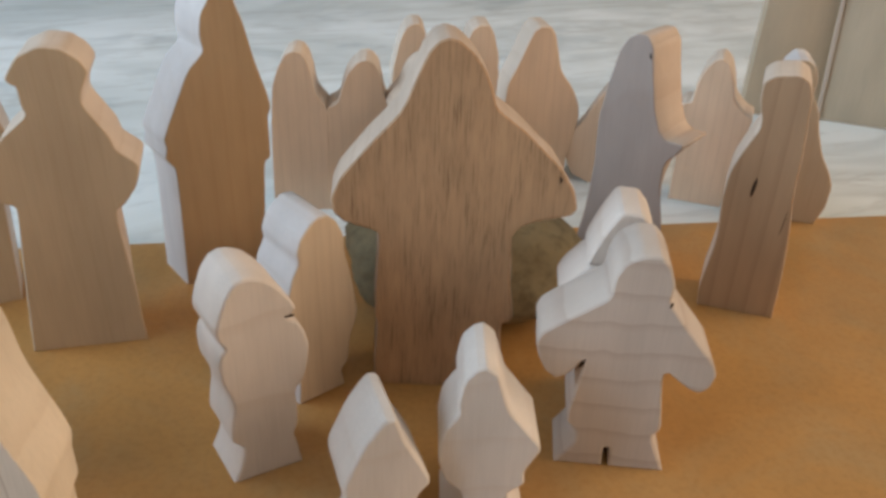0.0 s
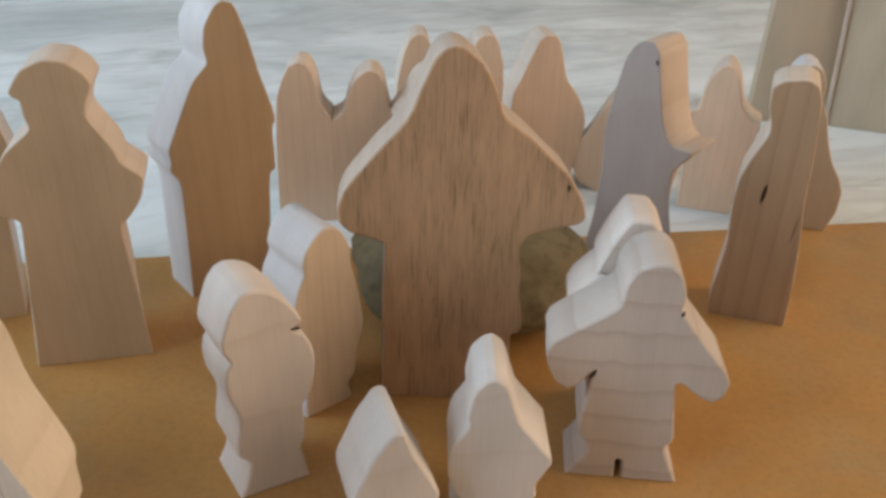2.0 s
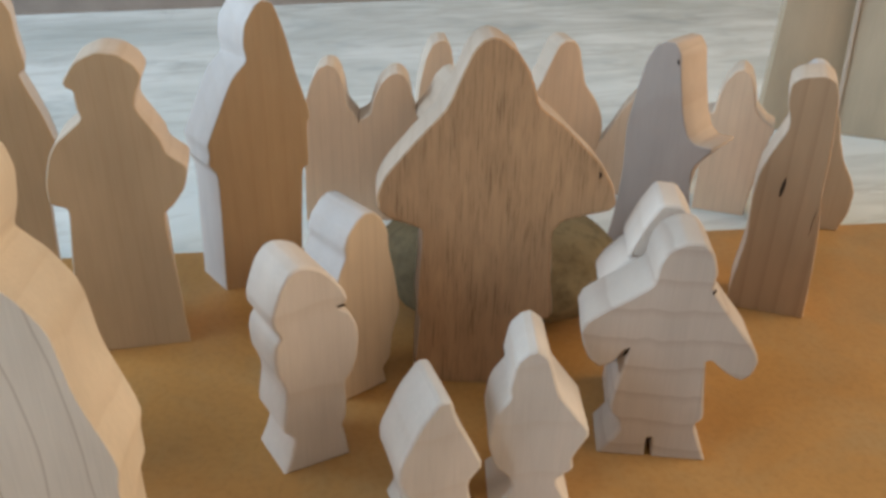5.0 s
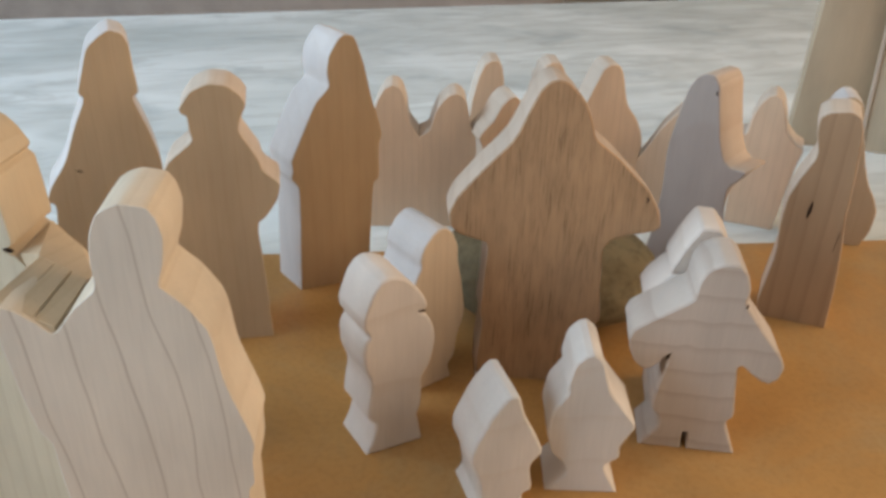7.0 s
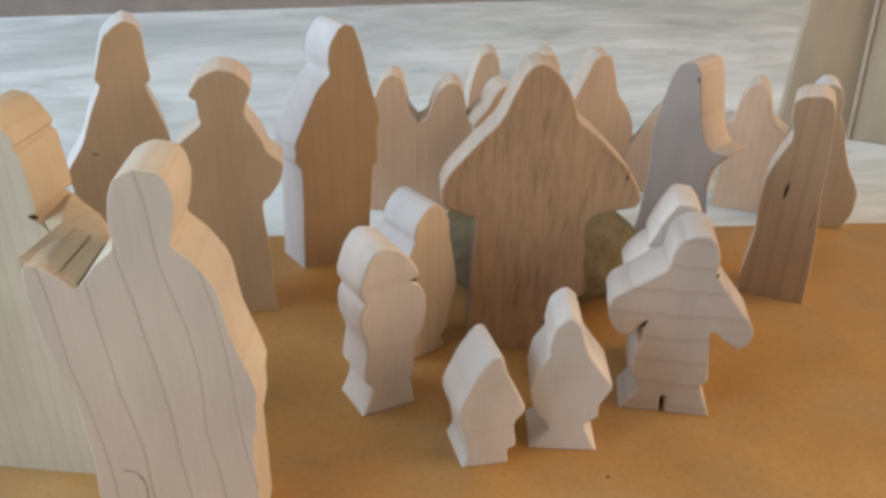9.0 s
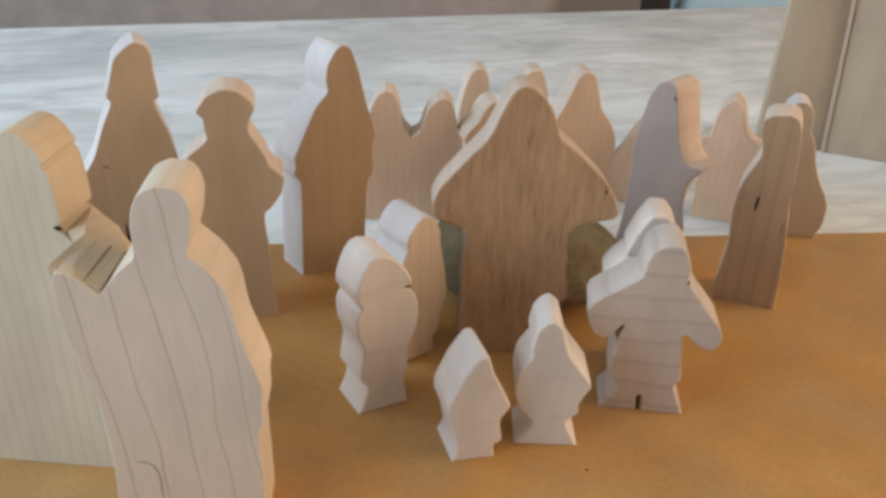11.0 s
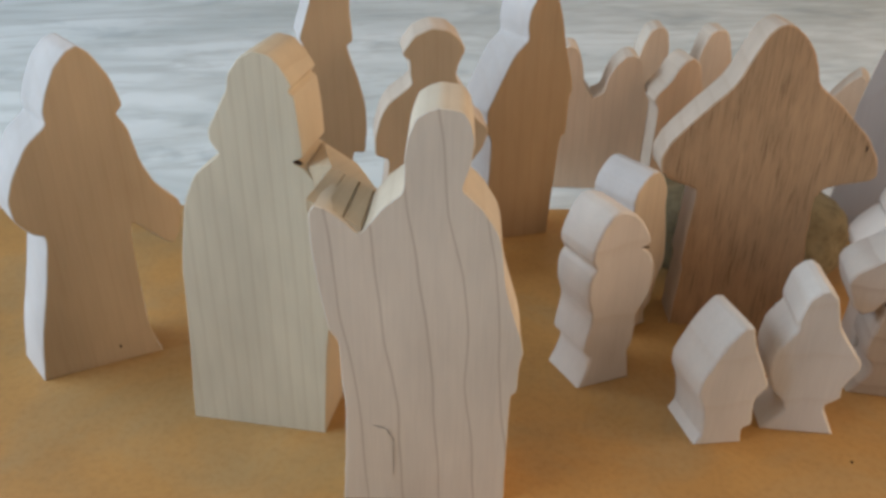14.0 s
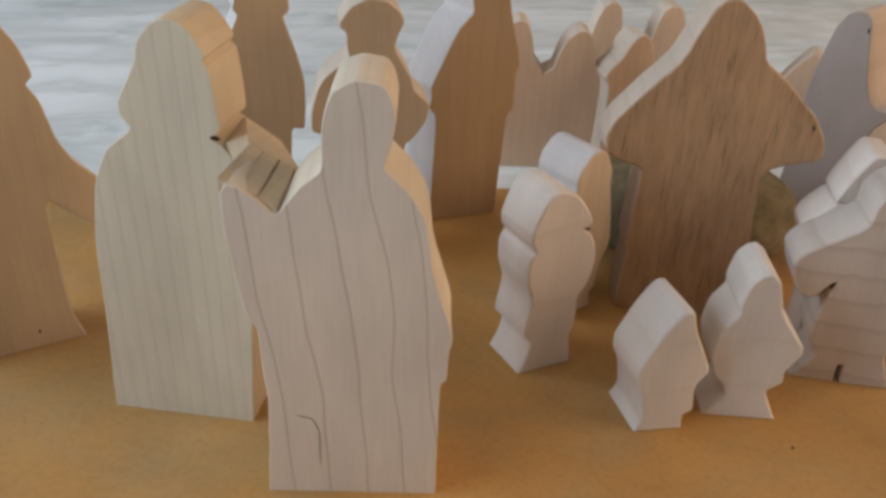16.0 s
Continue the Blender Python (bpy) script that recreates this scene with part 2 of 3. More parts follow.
def cutout(profile, thick, edge=1.0, passes=1, wobble=0.25, slits=(), skew=0.0, flare=(0, 1), arm=()):
    """A figure sawn from a board: profile in mm (x along the face, z up), its edges eased by sanding."""
    pts = resampled(rounded(profile, 0.5, passes), 1.5)
    n = len(pts)
    x0, x1 = min(p.x for p in pts), max(p.x for p in pts)
    area = sum(pts[i - 1].x * p.y - p.x * pts[i - 1].y for i, p in enumerate(pts))
    side = 1 if area > 0 else -1
    normals = []
    for i in range(n):
        d = (pts[(i + 1) % n] - pts[i - 1])
        d = d.normalized() if d.length > 1e-6 else Vector((1, 0))
        normals.append(Vector((d.y, -d.x)) * side)
    rings = [(edge, 0), (edge * 0.3, edge * 0.3), (0, edge), (0, thick * 0.35), (0, thick * 0.68), (0, thick - edge), (edge * 0.3, thick - edge * 0.3), (edge, thick)]
    bm = bmesh.new()
    made = []
    for inset, depth in rings:
        row = []
        for i, p in enumerate(pts):
            q = p - normals[i] * inset
            if inset == 0 and p.y > 0.5:
                q = q + normals[i] * wobble * noise.noise((p.x * 0.12, p.y * 0.12, depth * 0.1))
            low = inset * 0.55 if p.y <= 0.5 else max(q.y, 0.0)
            spread = flare[0] * (p.x - x0) / (x1 - x0) * max(0.0, 1 - p.y / flare[1])
            row.append(bm.verts.new(((q.x + (skew + spread) * depth / thick) / 1000, depth / 1000, low / 1000)))
        made.append(row)
    for k, (a, b) in enumerate(zip(made, made[1:])):
        for i in range(n):
            f = bm.faces.new((a[i], a[(i + 1) % n], b[(i + 1) % n], b[i]))
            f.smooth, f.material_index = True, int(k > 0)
    bm.faces.new(made[0])
    bm.faces.new(made[-1])
    for row in (made[0], made[-1]):
        for i in range(n):
            bm.edges.get((row[i], row[(i + 1) % n])).smooth = False
    for i in range(n):
        bend = (pts[i] - pts[i - 1]).angle(pts[(i + 1) % n] - pts[i], 0)
        if bend > radians(17):
            for a, b in zip(made, made[1:]):
                bm.edges.get((a[i], b[i])).smooth = False
    for x, z, long, wide, lean in slits:
        turn = Matrix.Rotation(radians(lean), 2)
        ring = []
        for k in range(12):
            a = k / 12 * math.tau
            p = turn @ Vector((0.5 * wide * math.sin(a) * abs(math.sin(a)) ** 0.5, 0.5 * long * math.cos(a)))
            ring.append(((x + p.x) / 1000, (z + p.y) / 1000))
        front = [bm.verts.new((u, -0.00015, w)) for u, w in ring]
        back = [bm.verts.new((u, 0.0006, w)) for u, w in ring]
        bm.faces.new(front).material_index = 2
        for k in range(12):
            bm.faces.new((front[k], front[(k + 1) % 12], back[(k + 1) % 12], back[k])).material_index = 2
    if arm:
        carve(bm, *arm)
    return bm


def hull(bm, corners, drop):
    """A knife-cut block: the hull of its top corners, given in mm, and of the same ones set lower."""
    vs = [bm.verts.new((x / 1000, y / 1000, (z - d) / 1000)) for x, y, z in corners for d in (0, drop)]
    out = bmesh.ops.convex_hull(bm, input=vs)
    spare = [v for v in out["geom_interior"] if isinstance(v, bmesh.types.BMVert)]
    bmesh.ops.delete(bm, geom=spare, context="VERTS")


def carve(bm, wrist, knuckles, tips):
    """A carved arm that reaches forward from the figure and ends in three roughly cut fingers."""
    old = set(bm.faces)
    hull(bm, wrist + knuckles, 11)
    (k0, k1), (t0, t1) = [[Vector(p) for p in pair] for pair in (knuckles, tips)]
    for i, (rise, reach) in enumerate(((-0.2, 1.0), (0.3, 1.0), (0.0, 1.0))):
        a, b = i / 3 + 0.02, (i + 1) / 3 - 0.02
        lift = Vector((0, 0, rise))
        tip_a, tip_b = t0.lerp(t1, a), t0.lerp(t1, b)
        hull(bm, (k0.lerp(k1, a) + lift, k0.lerp(k1, b) + lift, k0.lerp(k1, b).lerp(tip_b, reach) + lift, k0.lerp(k1, a).lerp(tip_a, reach) + lift), 4)
    for f in bm.faces:
        if f not in old:
            f.material_index, f.smooth = 1, False


def figure(name, profile, x, y, turn, thick, material, label, z=0.0, edge=1.0, passes=2, lean=0.0, slits=(), skew=0.0, flare=(0, 1), arm=(), sawn=None, group="wooden figures on the table"):
    ob = part(name, cutout(profile, thick, edge, passes, slits=slits, skew=skew, flare=flare, arm=arm), material, shaded=True)
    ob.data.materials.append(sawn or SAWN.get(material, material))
    ob.data.materials.append(crack_dark)
    ob.matrix_world = pose(x, y, z, lean, 0, turn)
    return tagged(ob, label, "figurine", group)


# ---- the room ----
def ring_wall(name, m, length, low, high, hole=None):
    """A wall 0.2 thick along its x axis, with an opening (x0, z0, x1, z1) right through it."""
    bm = bmesh.new()
    boxes = [(0, low, length, high)]
    if hole:
        a, c, b, d = hole
        boxes = [(0, low, a, high), (b, low, length, high), (a, low, b, c), (a, d, b, high)]
    for x0, z0, x1, z1 in boxes:
        other = block(x0, 0, z0, x1, 0.2, z1)
        me = bpy.data.meshes.new("piece")
        other.to_mesh(me)
        other.free()
        bm.from_mesh(me)
        bpy.data.meshes.remove(me)
    ob = part(name, bm, wall_paint)
    ob.matrix_world = m
    return tagged(ob, "plain light painted room wall", "wall", kind="structure")


FLOOR, TOP = -0.755, 1.75
tagged(part("floor", block(-2.2, -2.0, FLOOR - 0.1, 2.2, 3.0, FLOOR), floor_wood), "brown wooden room floor", "floor", kind="structure")
tagged(part("ceiling", block(-2.2, -2.0, TOP, 2.2, 3.0, TOP + 0.1), ceiling_paint), "plain white room ceiling", "ceiling", kind="structure")
ring_wall("wall_north", pose(-2.0, 2.8, 0), 4.0, FLOOR, TOP)
ring_wall("wall_south", pose(2.0, -1.8, 0, 0, 0, 180), 4.0, FLOOR, TOP)
ring_wall("wall_west", pose(-2.0, -1.8, 0, 0, 0, 90), 4.6, FLOOR, TOP, (0.4, 0.35, 2.6, 1.45))
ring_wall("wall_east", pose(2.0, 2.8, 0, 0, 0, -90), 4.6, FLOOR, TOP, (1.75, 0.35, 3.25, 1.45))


def window(name, m, w, h):
    root = tagged(new(name), "white framed unseen room window", "window", kind="structure")
    root.matrix_world = m
    for x0, z0, x1, z1 in ((0, 0, 0.06, h), (w - 0.06, 0, w, h), (0.06, 0, w - 0.06, 0.06), (0.06, h - 0.06, w - 0.06, h), (w / 2 - 0.025, 0.06, w / 2 + 0.025, h - 0.06)):
        part("window_frame", block(x0, 0, z0, x1, 0.06, z1, 0.006), white_paint, root)
    return root


window("window_1", pose(-2.1, -1.4, 0.35, 0, 0, 90), 2.2, 1.1)
# The east window is unseen, added to hold the warm fill lamp.
window("added_window", pose(2.1, 1.05, 0.35, 0, 0, -90), 1.5, 1.1)


# ---- table and board ----
table = tagged(new("table"), "table covered with a white grey-marbled oilcloth", "table")
table.matrix_world = pose(-0.543, 0.828, -0.003, 0, 0, 19.9)
part("tabletop", block(-0.55, -1.35, -0.032, 1.35, -0.004, -0.002, 0.004), dark_wood, table)
part("tablecloth", block(-0.56, -1.36, -0.0016, 1.36, 0.0, 0.0, 0.0007), cloth, table, "white oilcloth with grey marbled streaks")
for lx, ly in ((-0.48, -1.28), (1.28, -1.28), (-0.48, -0.08), (1.28, -0.08)):
    part("leg", block(lx - 0.03, ly - 0.03, FLOOR + 0.003, lx + 0.03, ly + 0.03, -0.032, 0.004), dark_wood, table)

board = part("board", block(-0.42, -0.36, 0, 0.40, 0, 0.003, 0.0006), board_brown)
board.matrix_world = pose(0.0, 0.3715, -0.0029, 0, 0, 11.0)
tagged(board, "brown fibreboard sheet lying on the marbled tablecloth", "board")

# ---- behind the table ----
sofa = tagged(new("sofa"), "grey fabric sofa standing behind the table", "sofa")
sofa.matrix_world = pose(-0.55, 1.25, FLOOR, 0, 0, 8)
part("seat", block(-1.0, 0.0, 0.12, 0.72, 0.75, 0.45, 0.05, 4), fabric_grey, sofa)
part("backrest", block(-1.0, 0.55, 0.45, 0.72, 0.80, 0.86, 0.06, 4), fabric_grey, sofa)
for fx in (-0.92, 0.64):
    for fy in (0.08, 0.7):
        part("leg", block(fx - 0.03, fy - 0.03, 0, fx + 0.03, fy + 0.03, 0.125, 0.004), dark_wood, sofa)
post = part("chair_post", block(-0.03, 0, 0, 0.03, 0.04, 0.70, 0.006), black_wood)
post.matrix_world = pose(0.275, 1.78, FLOOR, 0, 0, 0)
tagged(post, "black wooden post behind the table", "post")
hamper = part("blue_hamper", block(0, 0, 0, 0.5, 0.4, 0.66, 0.03, 4), blue_cloth)
hamper.matrix_world = pose(0.33, 1.80, FLOOR, 0, 0, 0)
tagged(hamper, "light blue cloth hamper behind the table", "hamper")

# ---- open wooden box ----
stable = tagged(new("wooden_stable"), "pale plywood corner of an open box standing on the tablecloth", "box")
stable.matrix_world = pose(0.2316, 0.5721, -0.003, 0, 0, -18)
side = block(0, -0.009, 0, 0.22, 0, 0.26, 0.0008)
for v in side.verts:
    v.co.x -= 0.04 * v.co.z
part("side_panel", side, plywood, stable)
back = block(-0.0535, -0.009, 0, 0, 0.0, 0.26, 0.0008)
for v in back.verts:
    v.co.x += 0.03 * v.co.z
bk = part("back_panel", back, plywood, stable)
bk.matrix_local = pose(-0.0005, 0.0035, 0, 0, 0, 18)

strip = block(0.0002, -0.0108, 0, 0.0026, -0.0094, 0.26, 0.0003)
for v in strip.verts:
    v.co.x -= 0.04 * v.co.z
part("corner_strip", strip, sawn_tan, stable, "tan strip covering the corner joint")

# ---- the figures ----
figure("hooded_woman", [(0, 0), (3, 40), (4, 64), (8, 87), (13, 97), (22, 104), (19, 108), (19, 112), (25, 122), (26, 124), (27, 129), (31, 134), (35, 136), (40, 135), (43, 132), (46.2, 126.6), (45, 125.2), (45, 124.6), (46.6, 123.4), (47.5, 113), (48, 105), (44.5, 103.3), (48, 101.5), (51, 98), (52.5, 95), (56, 93), (58, 89), (62, 86), (63, 82), (61, 70), (52, 43), (49, 0)],
       -0.207, 0.152, 0.9, 22, pine, "tall pale pine cut-out figure in a hood, on the board", slits=((46.3, 103.4, 3, 1.0, 75),), edge=0.35,
       arm=(((49, 1, 102), (48, 20, 102.5), (61, 12, 99.5), (70.5, -2, 98)), ((57.5, -4, 105.0), (70.5, -5, 99.0)), ((57.5, -27.5, 105.8), (72.5, -27, 98.2))))
figure("robed_figure", [(0, 0), (1, 14), (2, 36), (1, 53), (1, 61), (-2, 66), (-4, 79), (-5.5, 93), (-5.5, 102), (-4, 104.5), (-0.5, 103.5), (4.5, 99.5), (8, 96), (14, 104), (20, 109), (20, 118), (21, 124), (23, 129), (26, 131), (29, 132), (35, 131), (37, 128), (38, 123), (37, 116), (35, 110), (37, 108), (41, 104), (46, 96), (48, 80), (53, 64), (54, 59), (53, 54), (53, 45), (51, 43), (51, 16), (51, 0)],
       -0.1425, 0.1244, 9.3, 22, ash, "pale ash cut-out figure with dark wavy grain lines", edge=0.3, slits=((12, 30.2, 4.0, 0.18, 75), (15.2, 27.4, 5, 0.14, 25), (16.1, 18, 14, 0.09, -1)))
figure("cloaked_man", [(0, 0), (3, 19), (8, 38), (12.5, 59.5), (8.5, 61), (3.5, 67), (3, 75), (6, 83), (12.5, 94), (20, 100), (19.7, 104.5), (22, 111), (26, 119), (30.5, 124), (34.5, 125.6), (38, 122.6), (43, 114), (45.7, 103.6), (42.8, 100.8), (45.8, 95.5), (48.5, 81), (52.5, 72), (60.5, 63.5), (58, 51), (55.5, 47.2), (53, 48), (50, 51), (41, 60), (40.6, 41), (41, 17), (42.5, 7), (44.5, 0)],
       -0.2722, 0.1593, 38.8, 22, beech, "tan beech cut-out figure in a pointed hood, arm held out", skew=-5, sawn=sawn_pale_lit, slits=((29, 7, 2.0, 0.8, 10),), edge=0.6)
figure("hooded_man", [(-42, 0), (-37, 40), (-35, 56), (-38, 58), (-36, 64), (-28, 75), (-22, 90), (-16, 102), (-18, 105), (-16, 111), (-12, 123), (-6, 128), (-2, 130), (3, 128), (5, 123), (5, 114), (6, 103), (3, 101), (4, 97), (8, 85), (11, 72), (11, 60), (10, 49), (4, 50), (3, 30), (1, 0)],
       -0.1894, 0.2891, 27, 21, beech, "brown beech cut-out figure with a round hood", slits=((-23, 70.5, 3.0, 0.7, 75), (-18, 28, 24, 1.6, 2)), sawn=sawn_pale_lit, edge=0.5)
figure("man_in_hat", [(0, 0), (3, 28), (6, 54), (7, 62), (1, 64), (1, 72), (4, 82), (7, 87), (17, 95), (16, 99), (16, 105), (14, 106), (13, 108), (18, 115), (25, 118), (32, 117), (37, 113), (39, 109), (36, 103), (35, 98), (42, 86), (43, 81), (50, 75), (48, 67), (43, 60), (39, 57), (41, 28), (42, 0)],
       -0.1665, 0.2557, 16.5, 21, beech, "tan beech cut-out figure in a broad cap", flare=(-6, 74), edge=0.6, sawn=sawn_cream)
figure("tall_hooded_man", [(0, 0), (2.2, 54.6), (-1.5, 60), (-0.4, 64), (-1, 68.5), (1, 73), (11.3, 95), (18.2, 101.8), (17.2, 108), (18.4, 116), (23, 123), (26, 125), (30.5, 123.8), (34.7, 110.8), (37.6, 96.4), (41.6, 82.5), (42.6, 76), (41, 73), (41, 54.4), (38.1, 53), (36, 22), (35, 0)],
       -0.1238, 0.3083, 27.5, 22, cherry, "tall reddish-brown cut-out figure in a long hooded coat", skew=-6, edge=0.5, sawn=sawn_pale_lit)
figure("large_cloaked_figure", [(-0.3, 0), (-0.2, 10), (1.2, 27), (0, 30.5), (1.9, 62.5), (-1, 63.8), (-10, 66.3), (-13.4, 69.6), (-14.2, 75), (-11, 82.5), (-0.5, 95.2), (8.2, 104.8), (10.6, 109), (14.2, 118), (17.4, 125), (20.3, 128.2), (23.5, 129.4), (27, 128.6), (31.5, 124.8), (35.4, 119.5), (37.6, 114), (39.3, 107.8), (48.5, 101), (55, 94.6), (61, 89), (66, 80.8), (67.6, 74), (65.5, 71.6), (56, 69.5), (49.5, 67), (46.8, 63), (47.4, 46), (49.2, 31), (48, 28.8), (45.4, 28.2), (46, 14), (46.8, 0)],
       -0.0336, 0.2502, 1.8, 18, oak, "broad dark oak cut-out figure with outspread cloak", edge=0.9, skew=-2, lean=-2.0, slits=((61, 85, 1.7, 0.8, 35), (61, 84, 1.2, 0.6, -40)))
figure("small_child", [(0, 0), (2.6, 5.5), (4.2, 11), (4.2, 13.6), (0.9, 16.8), (1.2, 21), (2.8, 30), (2.6, 33), (0.3, 39.5), (0, 46.5), (0.8, 50), (2.4, 52), (0.4, 55.6), (0.2, 59), (1.8, 64), (3.9, 69.3), (6.7, 73), (9.7, 74.2), (13, 73.6), (16.3, 72), (20.1, 68), (22.9, 63.7), (24.4, 60), (23.6, 58.5), (21, 57.6), (24.8, 55.2), (26.8, 50.7), (27.7, 45.5), (26.8, 38.2), (25.2, 33.5), (22.3, 29.6), (22.6, 23.6), (22.3, 16.4), (20.6, 12.8), (21.8, 6.4), (22.7, 0)],
       -0.0711, 0.1963, 32.3, 21, maple, "small pale maple cut-out child with stepped back", slits=((22, 58, 3.2, 0.6, 80),), skew=-1.6, edge=0.9)
figure("child_in_hood", [(0, 0), (1, 14), (-1.5, 30), (-1.5, 46), (0.5, 53), (3.4, 58), (2.8, 61.5), (4.2, 66), (8, 70.4), (11.5, 72.4), (15.2, 72), (18.6, 68.7), (21.4, 62.5), (21.5, 56), (24, 45), (26.2, 31), (25.4, 27), (22.4, 19.5), (21.2, 10), (18, 7), (19.6, 0)],
       -0.0585, 0.2352, 44, 23, birch, "small round-headed pale birch cut-out child", edge=0.8)
figure("kneeling_child", [(0, 0), (2.4, 4.7), (1, 15.5), (-1.8, 21.7), (-1.8, 27.4), (3.9, 40.5), (9, 48), (10.6, 49), (13.2, 48.8), (15.2, 41.3), (19.3, 33), (23.2, 24.2), (18.8, 18.6), (20.3, 7.7), (16.8, 6), (17.5, 0)],
       -0.0296, 0.1728, 17, 21.5, maple_white, "smallest whitish maple child with a pointed roof-like hood", edge=0.9, skew=-2, passes=1)
figure("child_in_shawl", [(0, 0), (7.2, 8.6), (5.6, 13), (1.2, 17.2), (-1.2, 25.7), (0, 36), (4.6, 43), (3.8, 46.3), (5.4, 55), (8.6, 58.6), (11.5, 59.5), (14.8, 56.8), (16, 53), (18.4, 44.3), (22.5, 39), (29, 30.2), (24.2, 20.8), (24.9, 16.2), (19.6, 12), (25.7, 0)],
       -0.0053, 0.1868, 4.2, 22, maple_white, "small whitish maple child with a flared shawl and foot", edge=0.8, passes=1)
figure("child_with_open_arms", [(0, 0), (6.3, 9.6), (6.1, 14), (2.8, 17.2), (2.4, 21.5), (3.5, 28), (5.3, 39), (5.2, 42.5), (1.5, 37), (-2.3, 34.6), (-6.2, 37.5), (-8.6, 43), (-9.8, 48), (-8.4, 51.8), (-4, 55.5), (3, 60.5), (10.3, 66), (10.8, 73), (13, 78), (18, 81), (23.6, 81), (26.8, 77.2), (28.6, 71), (28, 65.8), (32, 60.4), (39.8, 50.6), (44.6, 44.8), (46, 40.6), (44.8, 35.8), (42, 33.3), (38.4, 34.6), (31.6, 40.2), (30, 39.4), (31.4, 28), (32.9, 17.4), (30.2, 14.2), (36, 0), (18.2, 0), (17.9, 8), (15.6, 7.6), (16, 0)],
       0.0307, 0.2158, -2.0, 21, maple_cross, "pale cross-grained maple child with both arms spread", slits=((5.2, 41.6, 4, 0.8, -25), (28.3, 65, 1.8, 0.7, -30)), edge=0.9)
figure("child_behind", [(9, 0), (10, 32), (3, 44), (1, 50), (3.5, 55), (9.2, 61.5), (13, 62.4), (9.4, 62.8), (9.8, 66), (13.4, 75), (17, 81.4), (18.6, 82.4), (24.5, 82), (28.5, 77), (31, 66), (38, 50), (32, 40), (34, 0)],
       0.0276, 0.2395, -2.2, 20, maple, "pale maple child standing close behind another", edge=1.0, passes=1)
figure("figure_with_raised_hand", [(-20, 0), (-16, 21), (-14, 45), (-15, 68), (-12, 85), (-9, 99), (-5.5, 105.5), (-1.5, 107.8), (3, 107.8), (6.4, 103.5), (7.5, 96), (11.3, 78), (14.8, 69.5), (18.8, 66.8), (26, 67.2), (26.5, 65.6), (19.5, 56.5), (19.5, 46), (22, 34), (25, 20), (27, 0)],
       0.063, 0.348, -38, 22, walnut_grey, "greyish alder cut-out figure holding a hand forward", skew=1, flare=(-36, 68), edge=0.6, sawn=sawn_tan, slits=((5.6, 100, 2.6, 1.0, 15),))
figure("veiled_woman", [(0, 0), (-1, 8), (2, 34), (0.6, 52), (1.4, 64), (4.4, 73), (8.6, 82.5), (8.6, 86.5), (6.4, 94), (6.2, 101), (9.5, 103.8), (18, 105.2), (22.2, 103), (24.2, 97), (25.4, 84), (26.3, 72), (26.6, 58), (29, 40), (30.6, 18), (31, 0)],
       0.0984, 0.3165, -14.5, 21, alder, "brown alder cut-out figure with a dark slit in its side", edge=0.6, skew=1, sawn=sawn_cream, slits=((11.5, 58.5, 9, 1.5, -6), (25.6, 45, 12, 0.3, -4)))
figure("kneeling_figure", [(-28, 0), (-26, 40), (-27, 70), (-25, 80), (-21, 84.4), (-17, 84.6), (-13, 82), (-10.6, 75), (-11.2, 68.4), (-6.6, 60), (-4, 49.6), (0.4, 38), (6, 29), (8.8, 22), (8.6, 10), (5, 0)],
       0.1695, 0.3995, -10, 20, beech, "tan cut-out figure with a bulging knapsack, at the board's edge", edge=0.7)
figure("singer", [(0, 0), (0, 42), (-3.4, 45.5), (-4.4, 49), (-3, 53), (0, 55.5), (3, 56), (4, 66), (6.5, 74), (10.4, 79.4), (14.2, 80.8), (18.4, 77.6), (21.6, 69), (23.6, 60), (30, 53.5), (34.8, 51.6), (32, 40), (27.5, 0)],
       0.105, 0.4265, -16.7, 20, linden, "pale cut-out figure with small hands, on the tablecloth", -0.003, edge=0.7, sawn=sawn_cream)
figure("singer", [(-4, 0), (-3, 40), (-1, 66), (2.5, 76), (6, 82), (10, 84), (14, 83), (16.5, 79), (18, 73), (19.5, 63.5), (21.5, 60), (25.2, 56), (25.2, 30), (25, 0)],
       -0.1009, 0.389, 7, 20, linden, "pale cut-out figure in a row holding hands", -0.003, edge=0.15, sawn=sawn_cream)
figure("singer", [(-0.6, 0), (-0.6, 55.4), (3, 57), (6, 59), (8, 67.5), (11, 74), (15.5, 78.8), (19.5, 80), (23, 78.5), (25.5, 75), (27.2, 67), (28, 62), (30, 57), (33, 54), (33.5, 50), (31, 44), (31, 0)],
       -0.0759, 0.3922, 7.4, 20, linden, "pale cut-out figure in a row holding hands", -0.003, edge=0.15, sawn=sawn_cream)
figure("singer", [(-14, 0), (-11, 40), (-9.5, 55), (-6, 70), (-2.4, 78), (1.5, 80.4), (6, 80.2), (8.6, 76.5), (10.2, 67), (9.6, 56), (9, 40), (11, 0)],
       -0.0422, 0.462, 9, 20, linden, "pale cut-out figure standing in the far row", -0.003, edge=0.7, sawn=sawn_cream)
figure("singer", [(-14, 0), (-13, 54), (-16, 59), (-14, 63), (-8, 69), (-4, 77), (0, 81), (4, 82), (8, 78), (10, 70), (11, 60), (12, 0)],
       -0.028, 0.389, 20, 20, linden, "pale cut-out figure raising a small hand behind others", -0.003, edge=0.7, sawn=sawn_cream)
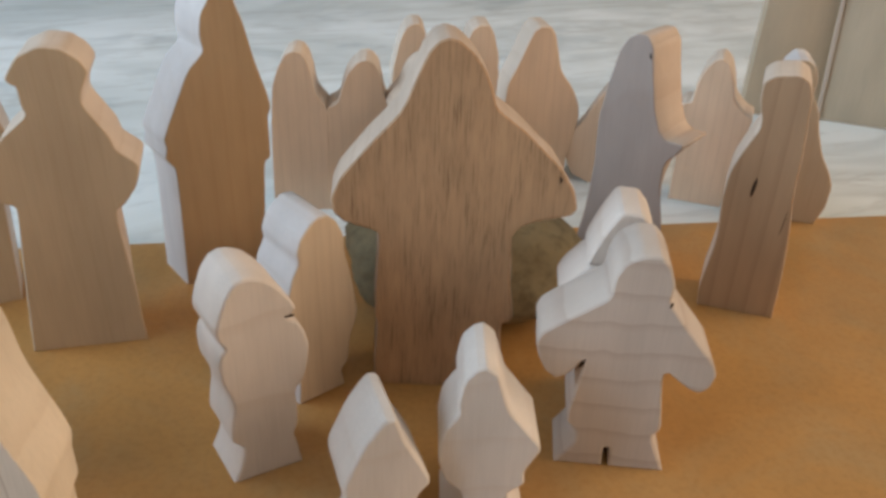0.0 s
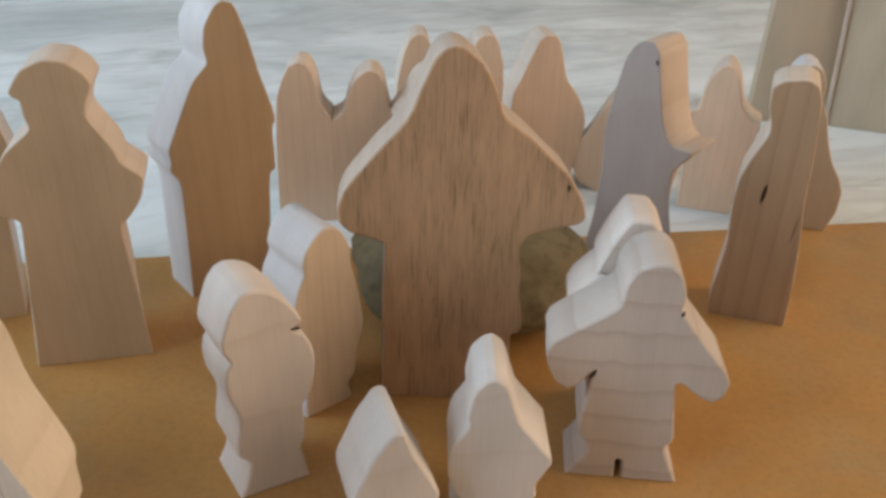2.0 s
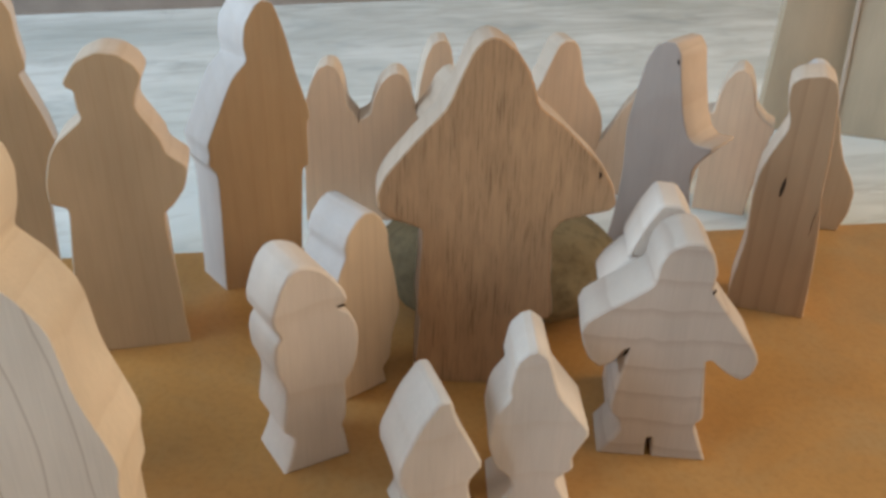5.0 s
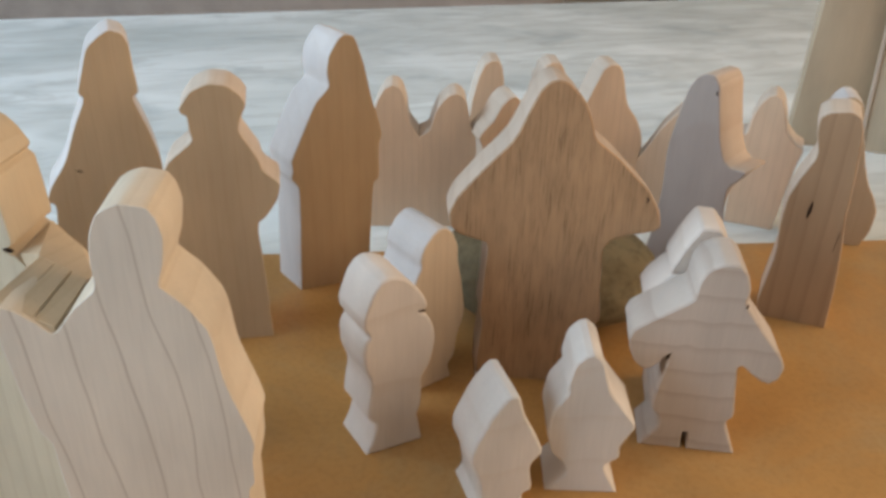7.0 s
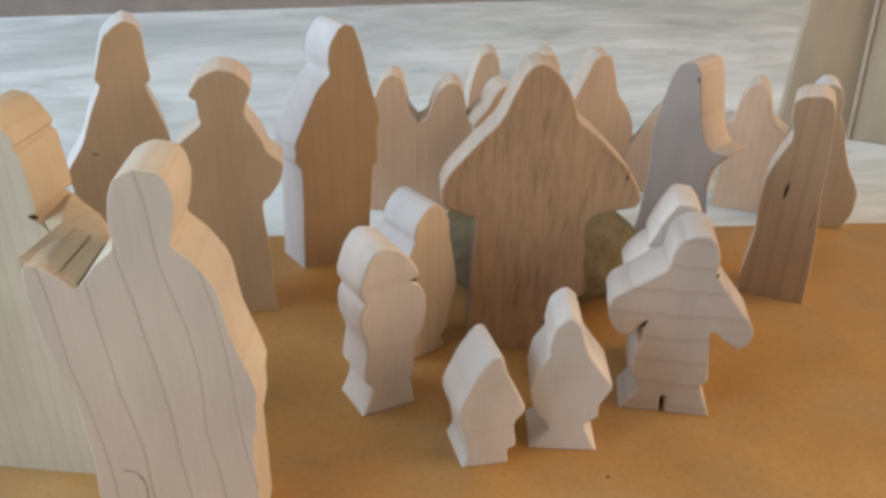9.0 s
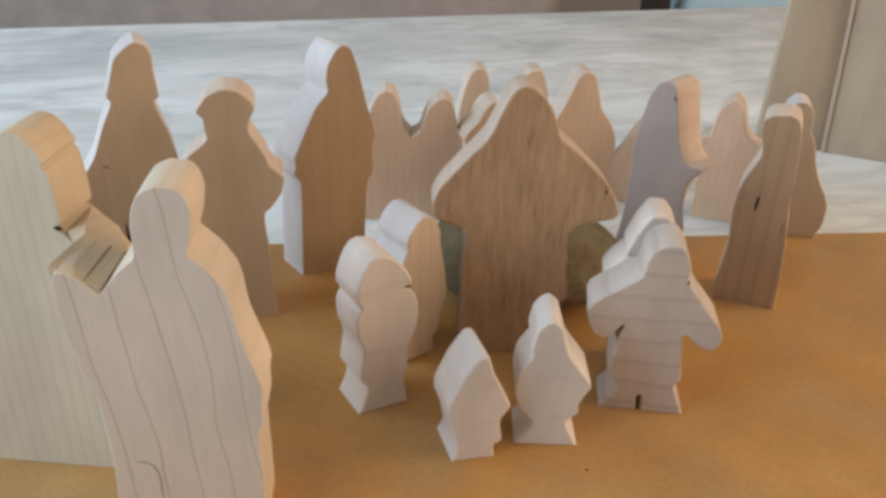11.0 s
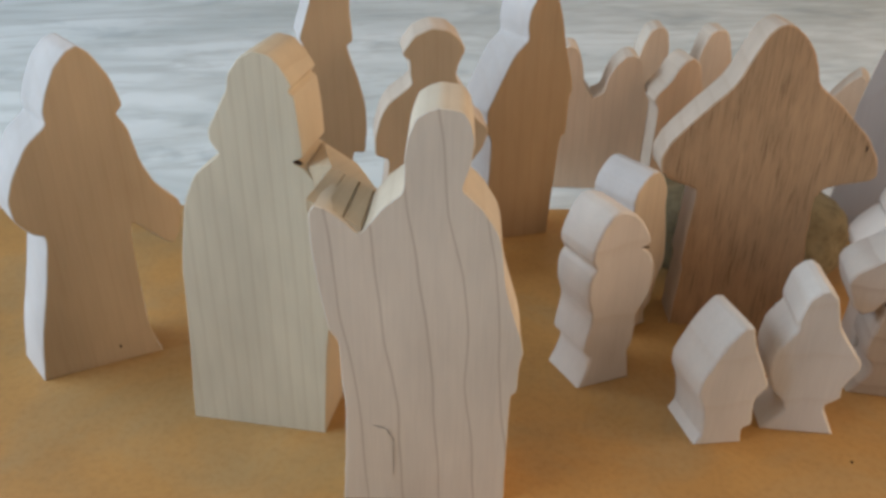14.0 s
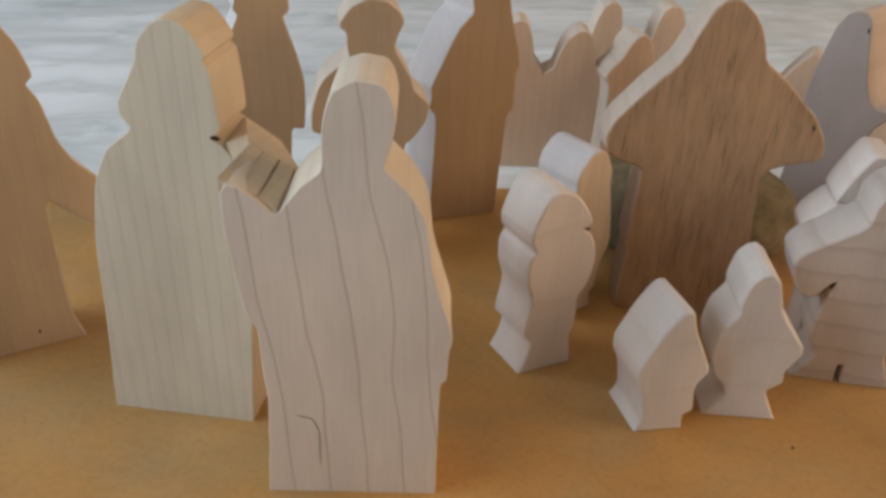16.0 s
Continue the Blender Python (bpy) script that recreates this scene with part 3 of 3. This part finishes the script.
figure("singer", [(-14, 0), (-12, 40), (-11, 56), (-8, 68), (-5, 76), (-1, 78.6), (5, 78.4), (8, 73), (11, 60), (12, 40), (14, 0)],
       -0.003, 0.472, 10, 20, linden, "pale cut-out figure standing in the far row", -0.003, edge=0.7, sawn=sawn_cream)
figure("singer", [(-20, 0), (-18, 40), (-17, 58), (-12, 68), (-8, 78), (-4.5, 86), (-1, 88.4), (4.5, 88.2), (7.6, 84), (10, 74), (12.6, 64), (19.5, 55.5), (23.8, 46), (25.3, 38), (23, 26), (20, 14), (20, 0)],
       0.029, 0.438, 14, 20, linden, "pale cut-out figure with sloping shoulders in the far row", -0.003, edge=0.7, sawn=sawn_cream)
figure("singer", [(-5, 0), (-15, 4), (-20, 15), (-18, 27), (-12, 36), (-5, 50), (2, 60), (8, 66), (13, 62), (17, 50), (19, 20), (16, 0)],
       0.067, 0.440, -14, 20, linden, "pale cut-out figure bending forward in the far row", -0.003, edge=0.7, sawn=sawn_cream)


# ---- stone ----
def boulder():
    """A river stone, longer than high, resting on a small flattened patch of its round underside."""
    bm = bmesh.new()
    bmesh.ops.create_icosphere(bm, subdivisions=5, radius=1)
    for v in bm.verts:
        p = v.co.copy()
        lump = 1 + 0.09 * noise.noise(p * 1.6 + Vector((3, 1, 0))) + 0.035 * noise.noise(p * 4.5) + 0.012 * noise.noise(p * 14) + 0.006 * noise.noise(p * 40)
        blunt = (abs(p.x) ** 2.6 + abs(p.y) ** 2.6 + abs(p.z) ** 2.6) ** (-1 / 2.6)
        q = Vector((p.x * 0.0485, p.y * 0.0285, p.z * 0.0235)) * lump * blunt
        z = q.z + 0.0240
        if z < 0.0065:
            z = 0.0 if p.x ** 2 + p.y ** 2 < 0.25 else 0.0065
        v.co = Vector((q.x, q.y, z))
    for f in bm.faces:
        f.smooth = True
    return bm


rock = part("stone", boulder(), stone_grey)
rock.matrix_world = pose(-0.0035, 0.3035, 0.0, 0, 0, 1)
tagged(rock, "greyish-brown rounded field stone behind the oak figure", "stone")


def crumb(x, y, size):
    bm = bmesh.new()
    bmesh.ops.create_icosphere(bm, subdivisions=2, radius=size)
    for v in bm.verts:
        v.co *= 1 + 0.3 * noise.noise(v.co * 900)
        v.co.z = v.co.z * 0.5 + size * 0.4
    ob = part("crumb", bm, crack_dark)
    ob.matrix_world = pose(x, y, 0.0, 0, 0, random.uniform(0, 180))
    return tagged(ob, "tiny dark wood crumb lying on the brown board", "crumb")


crumb(0.0238, 0.1750, 0.0006)
